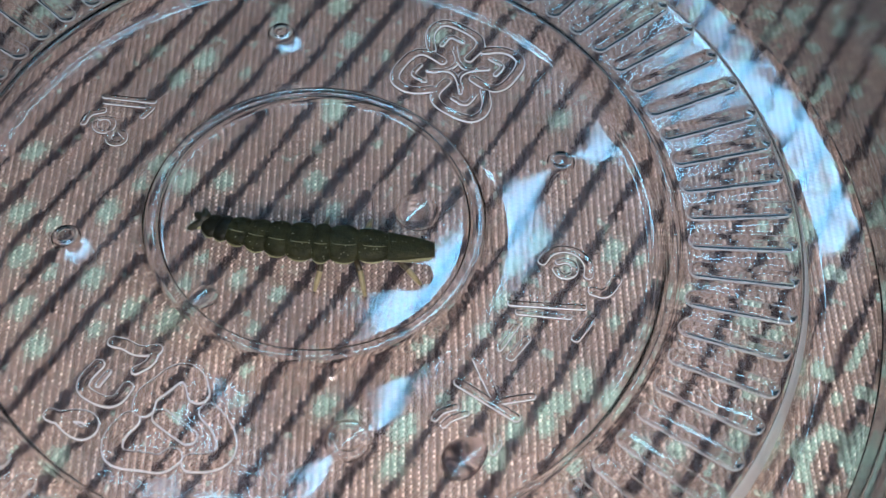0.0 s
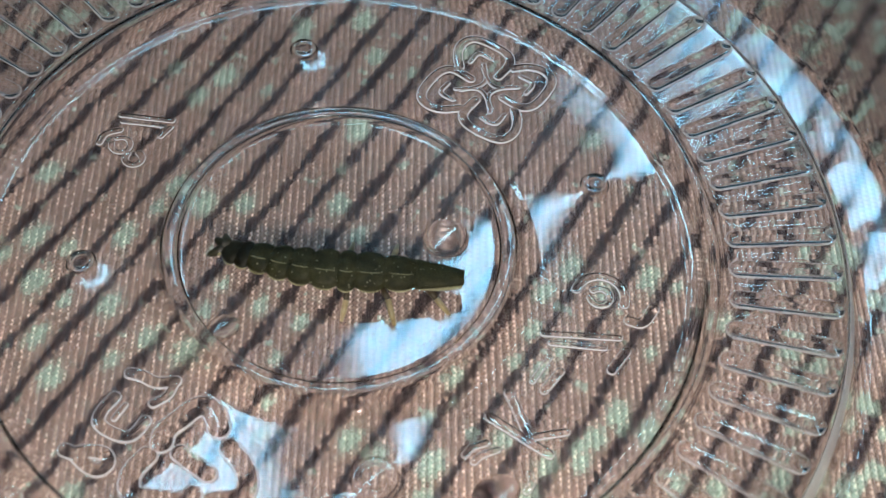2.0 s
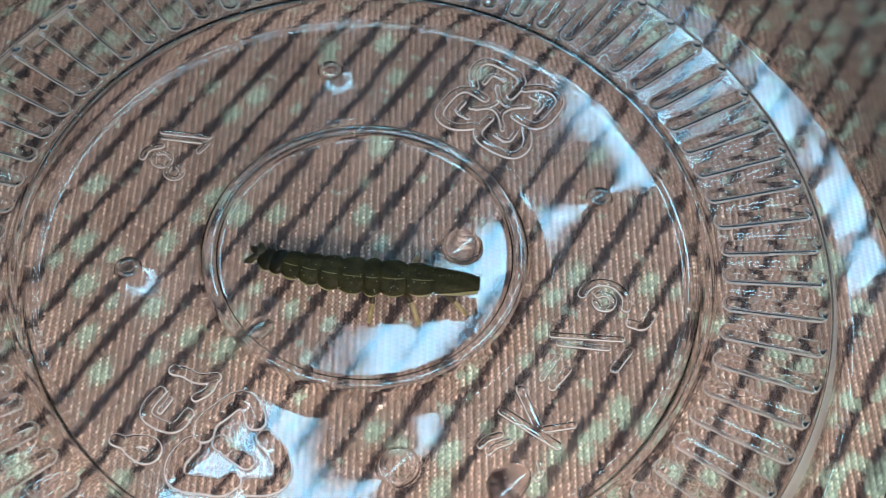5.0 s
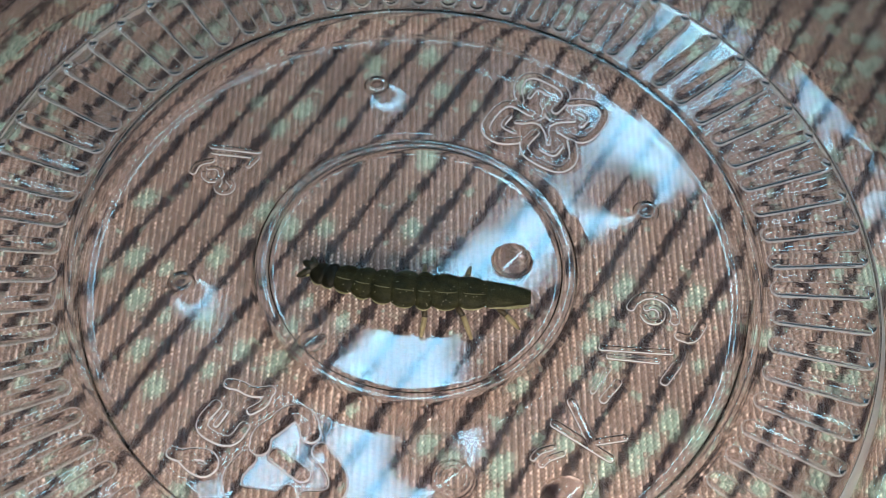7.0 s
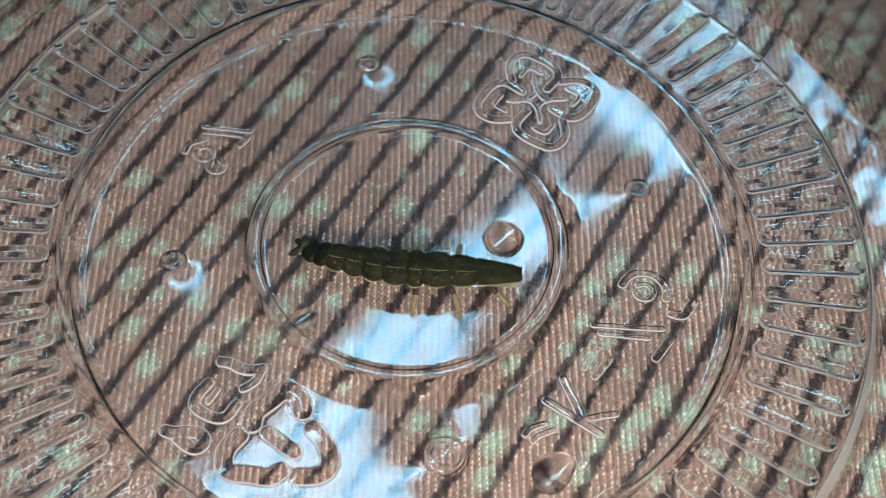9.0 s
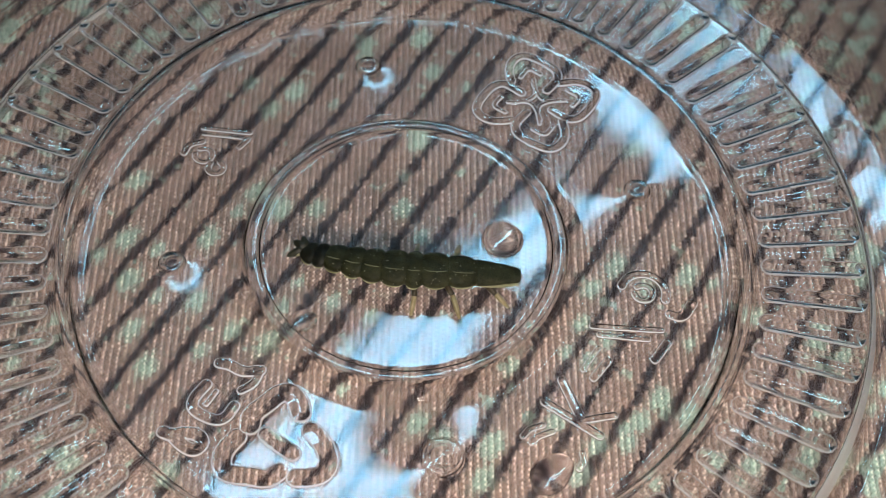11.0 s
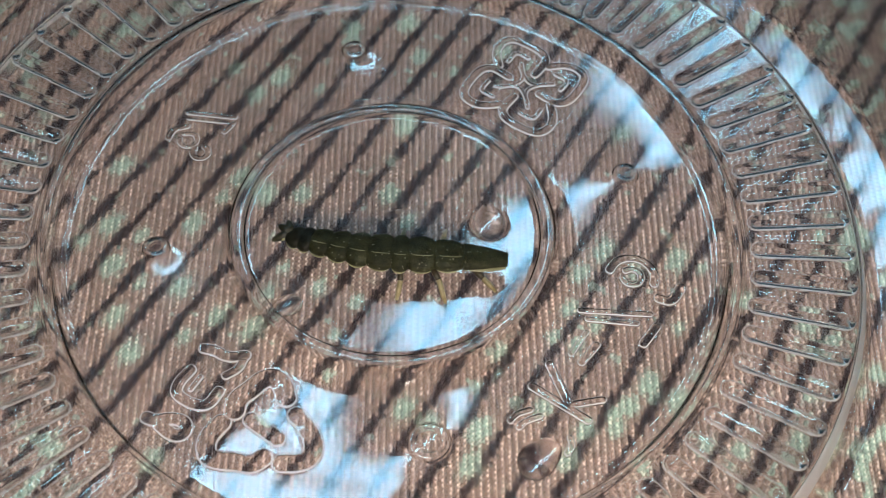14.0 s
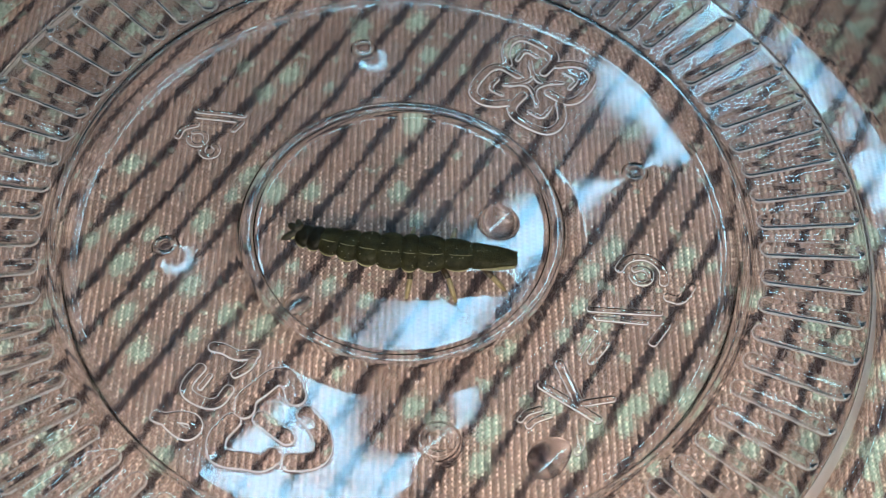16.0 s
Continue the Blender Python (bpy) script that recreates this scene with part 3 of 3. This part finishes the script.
def build_dish():
    dish = thing("plastic_dish", "round clear plastic dish with ribbed bottom standing on the printed cloth", "dish")
    turns = np.arange(RIBS * 6) * 2 * math.pi / (RIBS * 6)
    # raised middle with its ridge, then the wall up to the ribs, then the foot and the side
    for name, r0, r1, most, label in (("middle_disc", 0.02, RIM_IN, 0.45, "flat raised middle with a round ridge"), ("step", RIM_OUT, RIB_IN, 0.12, "round step between the bottom and the ribs")):
        x, y, quads = ring_grid(stepped(r0, r1, most), turns)
        top, low = skins(x, y)
        shell_object(name, top, low, quads, dish, label, MOULDED if name == "step" else PLASTIC)
    for name, r0, r1, mat, label in (("foot_ring", RIB_OUT, WALL_FOOT, HAZY, "clear foot ring outside the ribs"), ("side_wall", WALL_FOOT, PROF[-1, 0], SHADE_TINTED, "rough clear side of the dish, tinted darker for its shadow")):
        radii = stepped(r0, r1, 0.3)
        x, y, quads = ring_grid(radii, turns)
        top, low = skins(x, y)
        prof = np.c_[radii, np.interp(radii, PROF[:, 0], PROF[:, 1])]
        tang = np.gradient(prof, axis=0)
        tang /= np.linalg.norm(tang, axis=1, keepdims=True)
        under = prof + SHEET * np.c_[tang[:, 1], -tang[:, 0]]
        under[0] = prof[0] - (0, SHEET)
        n = len(turns)
        low = np.c_[np.repeat(under[:, 0], n) * np.tile(np.cos(turns), len(radii)), np.repeat(under[:, 0], n) * np.tile(np.sin(turns), len(radii)), np.repeat(under[:, 1], n) + warp(x, y)]
        # pale band painted over the crest, whose silhouette would show dark
        r = np.hypot(x, y)[quads].mean(axis=1)
        shell_object(name, top, low, quads, dish, label, mat, ((r > 42.55) & (r < 43.3)).astype(int), EDGE_GLINT)

    # the flat ring; where a stud or a raised mark stands, its quads are cut finer and form a piece of their own
    turns = np.arange(840) * 2 * math.pi / 840
    radii = np.linspace(RIM_IN, RIM_OUT, 61)
    x, y, quads = ring_grid(radii, turns)
    top, low = skins(x, y)
    mx, my = x[quads].mean(axis=1), y[quads].mean(axis=1)
    mx, my = mx.reshape(60, 840), my.reshape(60, 840)
    listed = [(name, lines, None) for name, lines in marks()] + [("stud", [([p, (p[0] + 0.01, p[1])], 4.0 if k == 3 else 2.7)], k) for k, p in enumerate(STUDS)]
    owner = np.zeros(mx.size, int)
    best = np.full(mx.size, 0.22)
    for k, (name, lines, stud) in enumerate(listed, 1):
        d = np.min([distance(mx.ravel(), my.ravel(), rounded(line)) - w / 2 for line, w in lines], axis=0)
        owner[d < best] = k
        best = np.minimum(best, d)
    shell_object("base_ring", top, low, quads[owner == 0], dish, "flat clear ring round the middle", GRAINED)
    cuts = 8
    for k, (name, lines, stud) in enumerate(listed, 1):
        cells = np.nonzero(owner == k)[0]
        if not len(cells):
            continue
        step = np.arange(cuts + 1) / cuts
        fa, fb = [v.ravel() for v in np.meshgrid(step, step, indexing="ij")]
        q = quads[cells]
        blend = [(1 - fa) * (1 - fb), fa * (1 - fb), fa * fb, (1 - fa) * fb]
        skin_top = sum(b[None, :, None] * top[q[:, c]][:, None, :] for c, b in enumerate(blend)).reshape(-1, 3)
        skin_low = sum(b[None, :, None] * low[q[:, c]][:, None, :] for c, b in enumerate(blend)).reshape(-1, 3)
        ci, cj = cells // 840, cells % 840
        ids = ((ci[:, None] * cuts + np.rint(fa * cuts).astype(int)[None]) * (840 * cuts) + (cj[:, None] * cuts + np.rint(fb * cuts).astype(int)[None]) % (840 * cuts)).ravel()
        _, first_of, inv = np.unique(ids, return_index=True, return_inverse=True)
        skin_top, skin_low = skin_top[first_of], skin_low[first_of]
        px, py = skin_top[:, 0], skin_top[:, 1]
        rise = np.zeros(len(px))
        for other, more, which in listed:
            near = min(math.hypot(a - px.mean(), b - py.mean()) for line, w in more for a, b in line)
            if near > 9.0:
                continue
            rise = np.maximum(rise, mark_rise(px, py, more) if which is None else stud_rise(px, py, which))
        skin_top[:, 2] += rise
        skin_low[:, 2] += rise
        n1 = cuts + 1
        g = np.arange(n1 * n1).reshape(n1, n1)
        small = np.stack([g[:-1, :-1], g[1:, :-1], g[1:, 1:], g[:-1, 1:]], -1).reshape(-1, 4)
        faces = inv.reshape(-1)[(np.arange(len(cells))[:, None, None] * n1 * n1 + small[None]).reshape(-1, 4)]
        # faces along a mark's edge get the painted white glint
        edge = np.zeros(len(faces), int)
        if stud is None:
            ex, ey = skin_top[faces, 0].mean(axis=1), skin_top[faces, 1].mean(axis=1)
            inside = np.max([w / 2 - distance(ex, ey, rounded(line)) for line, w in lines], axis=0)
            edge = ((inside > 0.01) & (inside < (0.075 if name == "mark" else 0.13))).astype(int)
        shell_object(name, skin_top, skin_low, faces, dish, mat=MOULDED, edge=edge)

    # raised oval ribs, solid and rounded, each with its slice of the ring; they share one mesh
    half = math.pi / RIBS
    rr = np.concatenate([np.linspace(RIB_IN, RIB_IN + 1.6, 18), np.linspace(RIB_IN + 1.6, RIB_OUT - 1.6, 12)[1:-1], np.linspace(RIB_OUT - 1.6, RIB_OUT, 18)])
    aa = np.linspace(-half, half, 45)
    R, A = np.meshgrid(rr, aa, indexing="ij")
    x, y = (R * np.cos(A)).ravel(), (R * np.sin(A)).ravel()
    i = np.arange(len(x)).reshape(len(rr), len(aa))
    quads = np.stack([i[:-1, :-1], i[1:, :-1], i[1:, 1:], i[:-1, 1:]], -1).reshape(-1, 4)
    d = distance(x, y, [(RIB_IN + 0.92, 0), (RIB_OUT - 0.92, 0)])
    rise = 0.28 * smooth_step((0.90 - d) / 0.30) + 0.15 * np.clip(1.01 - np.sqrt((d / 0.84) ** 2 + 0.006), 0, 1)
    rise = rise + 0.42 * np.sqrt(np.clip(1 - (np.hypot(x - RIB_OUT + 0.50, y) / 0.48) ** 2, 0, 1))
    top, low = skins(x, y, rise)
    low[:, 2] -= rise
    low[:, 2] += 0.0035 * np.sin(y * 11.0 + 0.6 * np.sin(x * 0.9)) * smooth_step((x - RIB_IN) / 1.2) * smooth_step((RIB_OUT - x) / 1.2)      # ripples along the underside, added to streak the cloth in the camera's view
    # rib outlines take the painted pale glint
    band = d[quads].mean(axis=1)
    first = shell_object("rib", top, low, quads, dish, mat=GRAINED, edge=((band > 0.80) & (band < 0.90)).astype(int), edge_mat=EDGE_GLINT)
    for k in range(RIBS):
        ob = first if k == 0 else new("rib", first.data)
        ob.parent = dish
        ob.rotation_euler = (0, 0, radians(43.3) + k * 2 * math.pi / RIBS)
        ob.visible_shadow = False
    return dish


build_dish()


# ---- water drops ----
def build_drop(x, y, z, rx, ry, h, turn, label, brim=1.2, wobble=0.0):
    """A cap of water that meets the plastic at the angle brim; wobble makes its outline and face uneven."""
    prof = [(0, 0.0), (0.96, 0.0)] + [(math.sin(a) / math.sin(brim), (math.cos(a) - math.cos(brim)) / (1 - math.cos(brim))) for a in (brim * (1 - i / 40) for i in range(41))]
    bm = lathe(bmesh.new(), prof, 72)
    if wobble:
        for v in bm.verts:
            a = math.atan2(v.co.y, v.co.x)
            swell = 1 + wobble * (math.sin(2 * a + 0.7) + 0.6 * math.sin(3 * a + 2.0)) * math.hypot(v.co.x, v.co.y)
            v.co = Vector((v.co.x * swell, v.co.y * swell, v.co.z * (1 + wobble * math.sin(3 * v.co.x + 2 * v.co.y))))
    bmesh.ops.scale(bm, vec=(rx, ry, h), verts=bm.verts)
    ob = part("water_drop", bm, WATER, unit=MM)
    ob.matrix_basis = pose(x * MM, y * MM, z * MM, 0, 0, turn)
    ob.visible_shadow = False
    return tagged(ob, label, "water drop", "water drops on the dish")


build_drop(8.9, 0.75, DISC_Z + 0.02, 1.95, 1.95, 1.38, 0, "large clear round water drop beside the larva")
build_drop(-9.1, -8.5, DISC_Z + 0.02, 1.35, 1.1, 0.85, 20, "small clear water drop near the inner ridge")
build_drop(12.7, -22.4, 0.03, 2.1, 1.75, 0.85, 40, "clear uneven water drop beside the raised marks", 1.15, 0.07)


# ---- the larva ----
LARVA = thing("beetle_larva", "dark olive-green segmented beetle larva with pale margins on the dish", "larva")


def spine(s):
    """Middle line of the body from tail (0) to head (1): x, y, height of the margin, half width, arch."""
    knots = [(0, -9.3, -2.07, 3.15, 0.892, 0.51), (0.05, -8.4, -2.52, 3.2, 1.176, 0.646), (0.13, -6.9, -2.92, 3.35, 1.312, 0.748), (0.25, -4.6, -3.57, 3.5, 1.575, 0.85),
             (0.4, -2, -4.12, 3.65, 1.806, 0.918), (0.55, 0.9, -4.4, 3.7, 1.89, 0.952), (0.7, 3.9, -4.44, 3.65, 1.743, 0.884), (0.8, 6, -4.47, 3.55, 1.47, 0.748),
             (0.9, 8.2, -4.47, 3.4, 1.176, 0.578), (1, 10.3, -4.52, 3.3, 0.735, 0.374)]
    for a, b in zip(knots, knots[1:]):
        if s <= b[0] + 1e-9:
            k = (s - a[0]) / (b[0] - a[0])
            return [u + (v - u) * k for u, v in zip(a[1:], b[1:])]
    return list(knots[-1][1:])


def frame_at(s):
    x, y, z, w, h = spine(s)
    x0, y0, z0, _, _ = spine(max(0.0, s - 0.05))
    x1, y1, z1, _, _ = spine(min(1.0, s + 0.05))
    d = Vector((x1 - x0, y1 - y0, z1 - z0)).normalized()
    side = Vector((d.y, -d.x, 0)).normalized()      # towards the sunny side
    return Vector((x, y, z)), d, side, side.cross(d), w, h


CUTS = [0.0, 0.06, 0.115, 0.20, 0.292, 0.394, 0.503, 0.575, 0.692, 0.812, 1.0]


def shell_point(s, a, swell, out=1.0):
    p, d, side, up, w, h = frame_at(s)
    return p + side * (w * swell * out * math.cos(a)) + up * (h * (0.55 + 0.45 * swell) * max(0.0, math.sin(a)) ** 0.70)


def build_segment(i, s0, s1):
    """A back plate with a swollen rear edge; a pale margin on both sides, a pale seam along the back, and the belly below."""
    last = i == len(CUTS) - 2
    over = 0.006
    rows = 15

    def swell(k):
        if last:
            return 1.0
        return 0.51 + 0.52 * math.sin(math.pi * (0.035 + 0.89 * k)) ** 0.36

    bm = bmesh.new()
    grid = []
    for r in range(rows):
        k = 0.5 - 0.5 * math.cos(math.pi * r / (rows - 1))
        s = s0 + (s1 + over - s0) * k
        sw = swell(k) * (0.955 if r in (0, rows - 1) else 1.0)
        grid.append([bm.verts.new(shell_point(s, math.pi * m / 16, sw) + Vector((0, 0, -0.25 if r in (0, rows - 1) else 0.02 * math.sin(9 * k + m)))) for m in range(17)])
    for a, b in zip(grid, grid[1:]):
        for m in range(16):
            bm.faces.new((a[m], a[m + 1], b[m + 1], b[m]))
    bmesh.ops.solidify(bm, geom=list(bm.faces), thickness=0.12)
    seg = part("segment", bm, SHELL_DARK if i < 2 else SHELL, LARVA, "dark olive back plate", unit=MM)

    for sign in (0.0, math.pi):
        bm = bmesh.new()
        pts, rad = [], []
        for r in range(8):
            k = r / 7
            s = s0 + (s1 - s0) * (0.06 + 0.90 * k)
            p, d, side, up, w, h = frame_at(s)
            e = 1 if sign == 0.0 else -1
            pts.append(p + side * (e * w * swell(k) * 0.93) - up * 0.15)
            rad.append((0.03 + 0.150 * math.sin(math.pi * (0.04 + 0.80 * k))) * (0.7 if i < 2 else 1.0) * ((1.0 + 0.9 * k) if last else 1.0))
        tube(bm, pts, rad, 8, 0.8)
        part("margin", bm, PALE, seg, "pale yellow-green side margin", unit=MM)

    if 2 <= i < len(CUTS) - 2:
        bm = bmesh.new()
        pts = []
        for r in range(6):
            s = s0 + (s1 - s0) * (0.10 + 0.86 * r / 5)
            pts.append(shell_point(s, 1.22, swell(r / 5)) + Vector((0, -0.01, 0.03)))
        tube(bm, pts, [0.03] + [0.055] * 4 + [0.03], 6, 0.7)
        part("seam", bm, SEAM, seg, "thin pale line along the back", unit=MM)

    bm = bmesh.new()
    pts, rad = [], []
    for r in range(6):
        s = s0 + (s1 - s0) * r / 5
        p, d, side, up, w, h = frame_at(s)
        pts.append(p - up * 0.25)
        rad.append(w * 0.66)
    tube(bm, pts, rad, 14, 0.42)
    part("belly", bm, BELLY, seg, "soft brownish underside", unit=MM)


for i, (s0, s1) in enumerate(zip(CUTS, CUTS[1:])):
    build_segment(i, s0, s1)


def build_tail():
    """Short dark lobes and bristle tips at the tail."""
    for dx, dy, dz, r in ((-1.15, 0.75, 0.1, 0.46), (-1.7, -0.65, -0.35, 0.42), (-0.30, 1.15, 0.30, 0.42), (-0.8, -0.75, -0.15, 0.24)):
        bm = bmesh.new()
        a = Vector((-9.1, -1.9, 3.2))
        b = a + Vector((dx, dy, dz))
        tube(bm, [a, a.lerp(b, 0.5), a.lerp(b, 0.85), b], [r * 1.3, r, r * 0.6, r * 0.15], 8)
        part("tail_lobe", bm, SHELL_DARK if r > 0.27 else PALE, LARVA, "short dark lobe at the tail", unit=MM)


def build_leg(name_label, hip, knee, foot):
    """A leg hinged at its hip: dark upper part, amber shin and a small claw."""
    hip, knee, foot = Vector(hip), Vector(knee), Vector(foot)
    leg_bm = tube(bmesh.new(), [Vector(), (knee - hip) * 0.5, knee - hip], [0.30, 0.28, 0.24], 8)
    upper = part("leg", leg_bm, LEG_DARK, LARVA, name_label, unit=MM)
    upper.location = hip * MM
    k, f = knee - hip, foot - hip
    part("shin", tube(bmesh.new(), [k, k.lerp(f, 0.5), k.lerp(f, 0.9)], [0.25, 0.25, 0.15], 8), LEG, upper, "translucent amber shin", unit=MM)
    d = (f - k).normalized()
    part("claw", tube(bmesh.new(), [k.lerp(f, 0.88), f - d * 0.05, f + Vector((0.12, -0.05, 0.0))], [0.09, 0.06, 0.02], 6), LEG_DARK, upper, unit=MM)
    return upper


build_tail()
LEGS = [
    build_leg("short jointed amber leg", (0.75, -5.5, 3.0), (0.80, -6.7, 3.0), (0.45, -8.0, DISC_Z + 0.08)),
    build_leg("short jointed amber leg", (3.6, -5.4, 3.0), (4.2, -6.5, 3.0), (5.0, -8.3, DISC_Z + 0.08)),
    build_leg("short jointed amber leg", (7.3, -5.4, 2.9), (8.1, -6.2, 2.8), (9.4, -6.9, DISC_Z + 0.08)),
    build_leg("short jointed amber leg", (0.7, -3.2, 3.1), (0.75, -2.75, 3.2), (1.15, 0.1, DISC_Z + 0.08)),
    build_leg("short jointed amber leg", (4.3, -3.4, 3.1), (4.5, -2.6, 3.2), (4.95, 0.0, DISC_Z + 0.08)),
    build_leg("short jointed amber leg", (7.4, -4.2, 2.9), (7.6, -3.2, 2.9), (8.2, -2.6, DISC_Z + 0.08)),
]


# ---- what moves ----
def motions():
    """The legs shift a little at the hips while the larva stays where it is."""
    turns = [
        ((0.0, -6), (2.0, -2), (4.0, 0), (6.5, 2), (8.5, 0), (11.5, 1), (14.0, 0), (16.0, 0)),
        ((0.0, -8), (2.0, -4), (4.0, 0), (6.5, 4), (8.5, 0), (11.5, 0), (14.0, -2), (16.0, -1)),
        ((0.0, -3), (2.0, -5), (4.0, -2), (6.5, 2), (8.5, 0), (11.5, 0), (14.0, 1), (16.0, 0)),
        ((0.0, 0), (4.0, 0), (7.0, 5), (8.5, 0), (11.5, 0), (16.0, 0)),
        ((0.0, 0), (4.0, 2), (7.0, -2), (8.5, 0), (11.5, 1), (16.0, 0)),
        ((0.0, 0), (16.0, 0)),
    ]
    for leg, rows in zip(LEGS, turns):
        x, y, z = leg.location
        walk(leg, [(t, pose(x, y, z, 0, 0, a)) for t, a in rows])


motions()
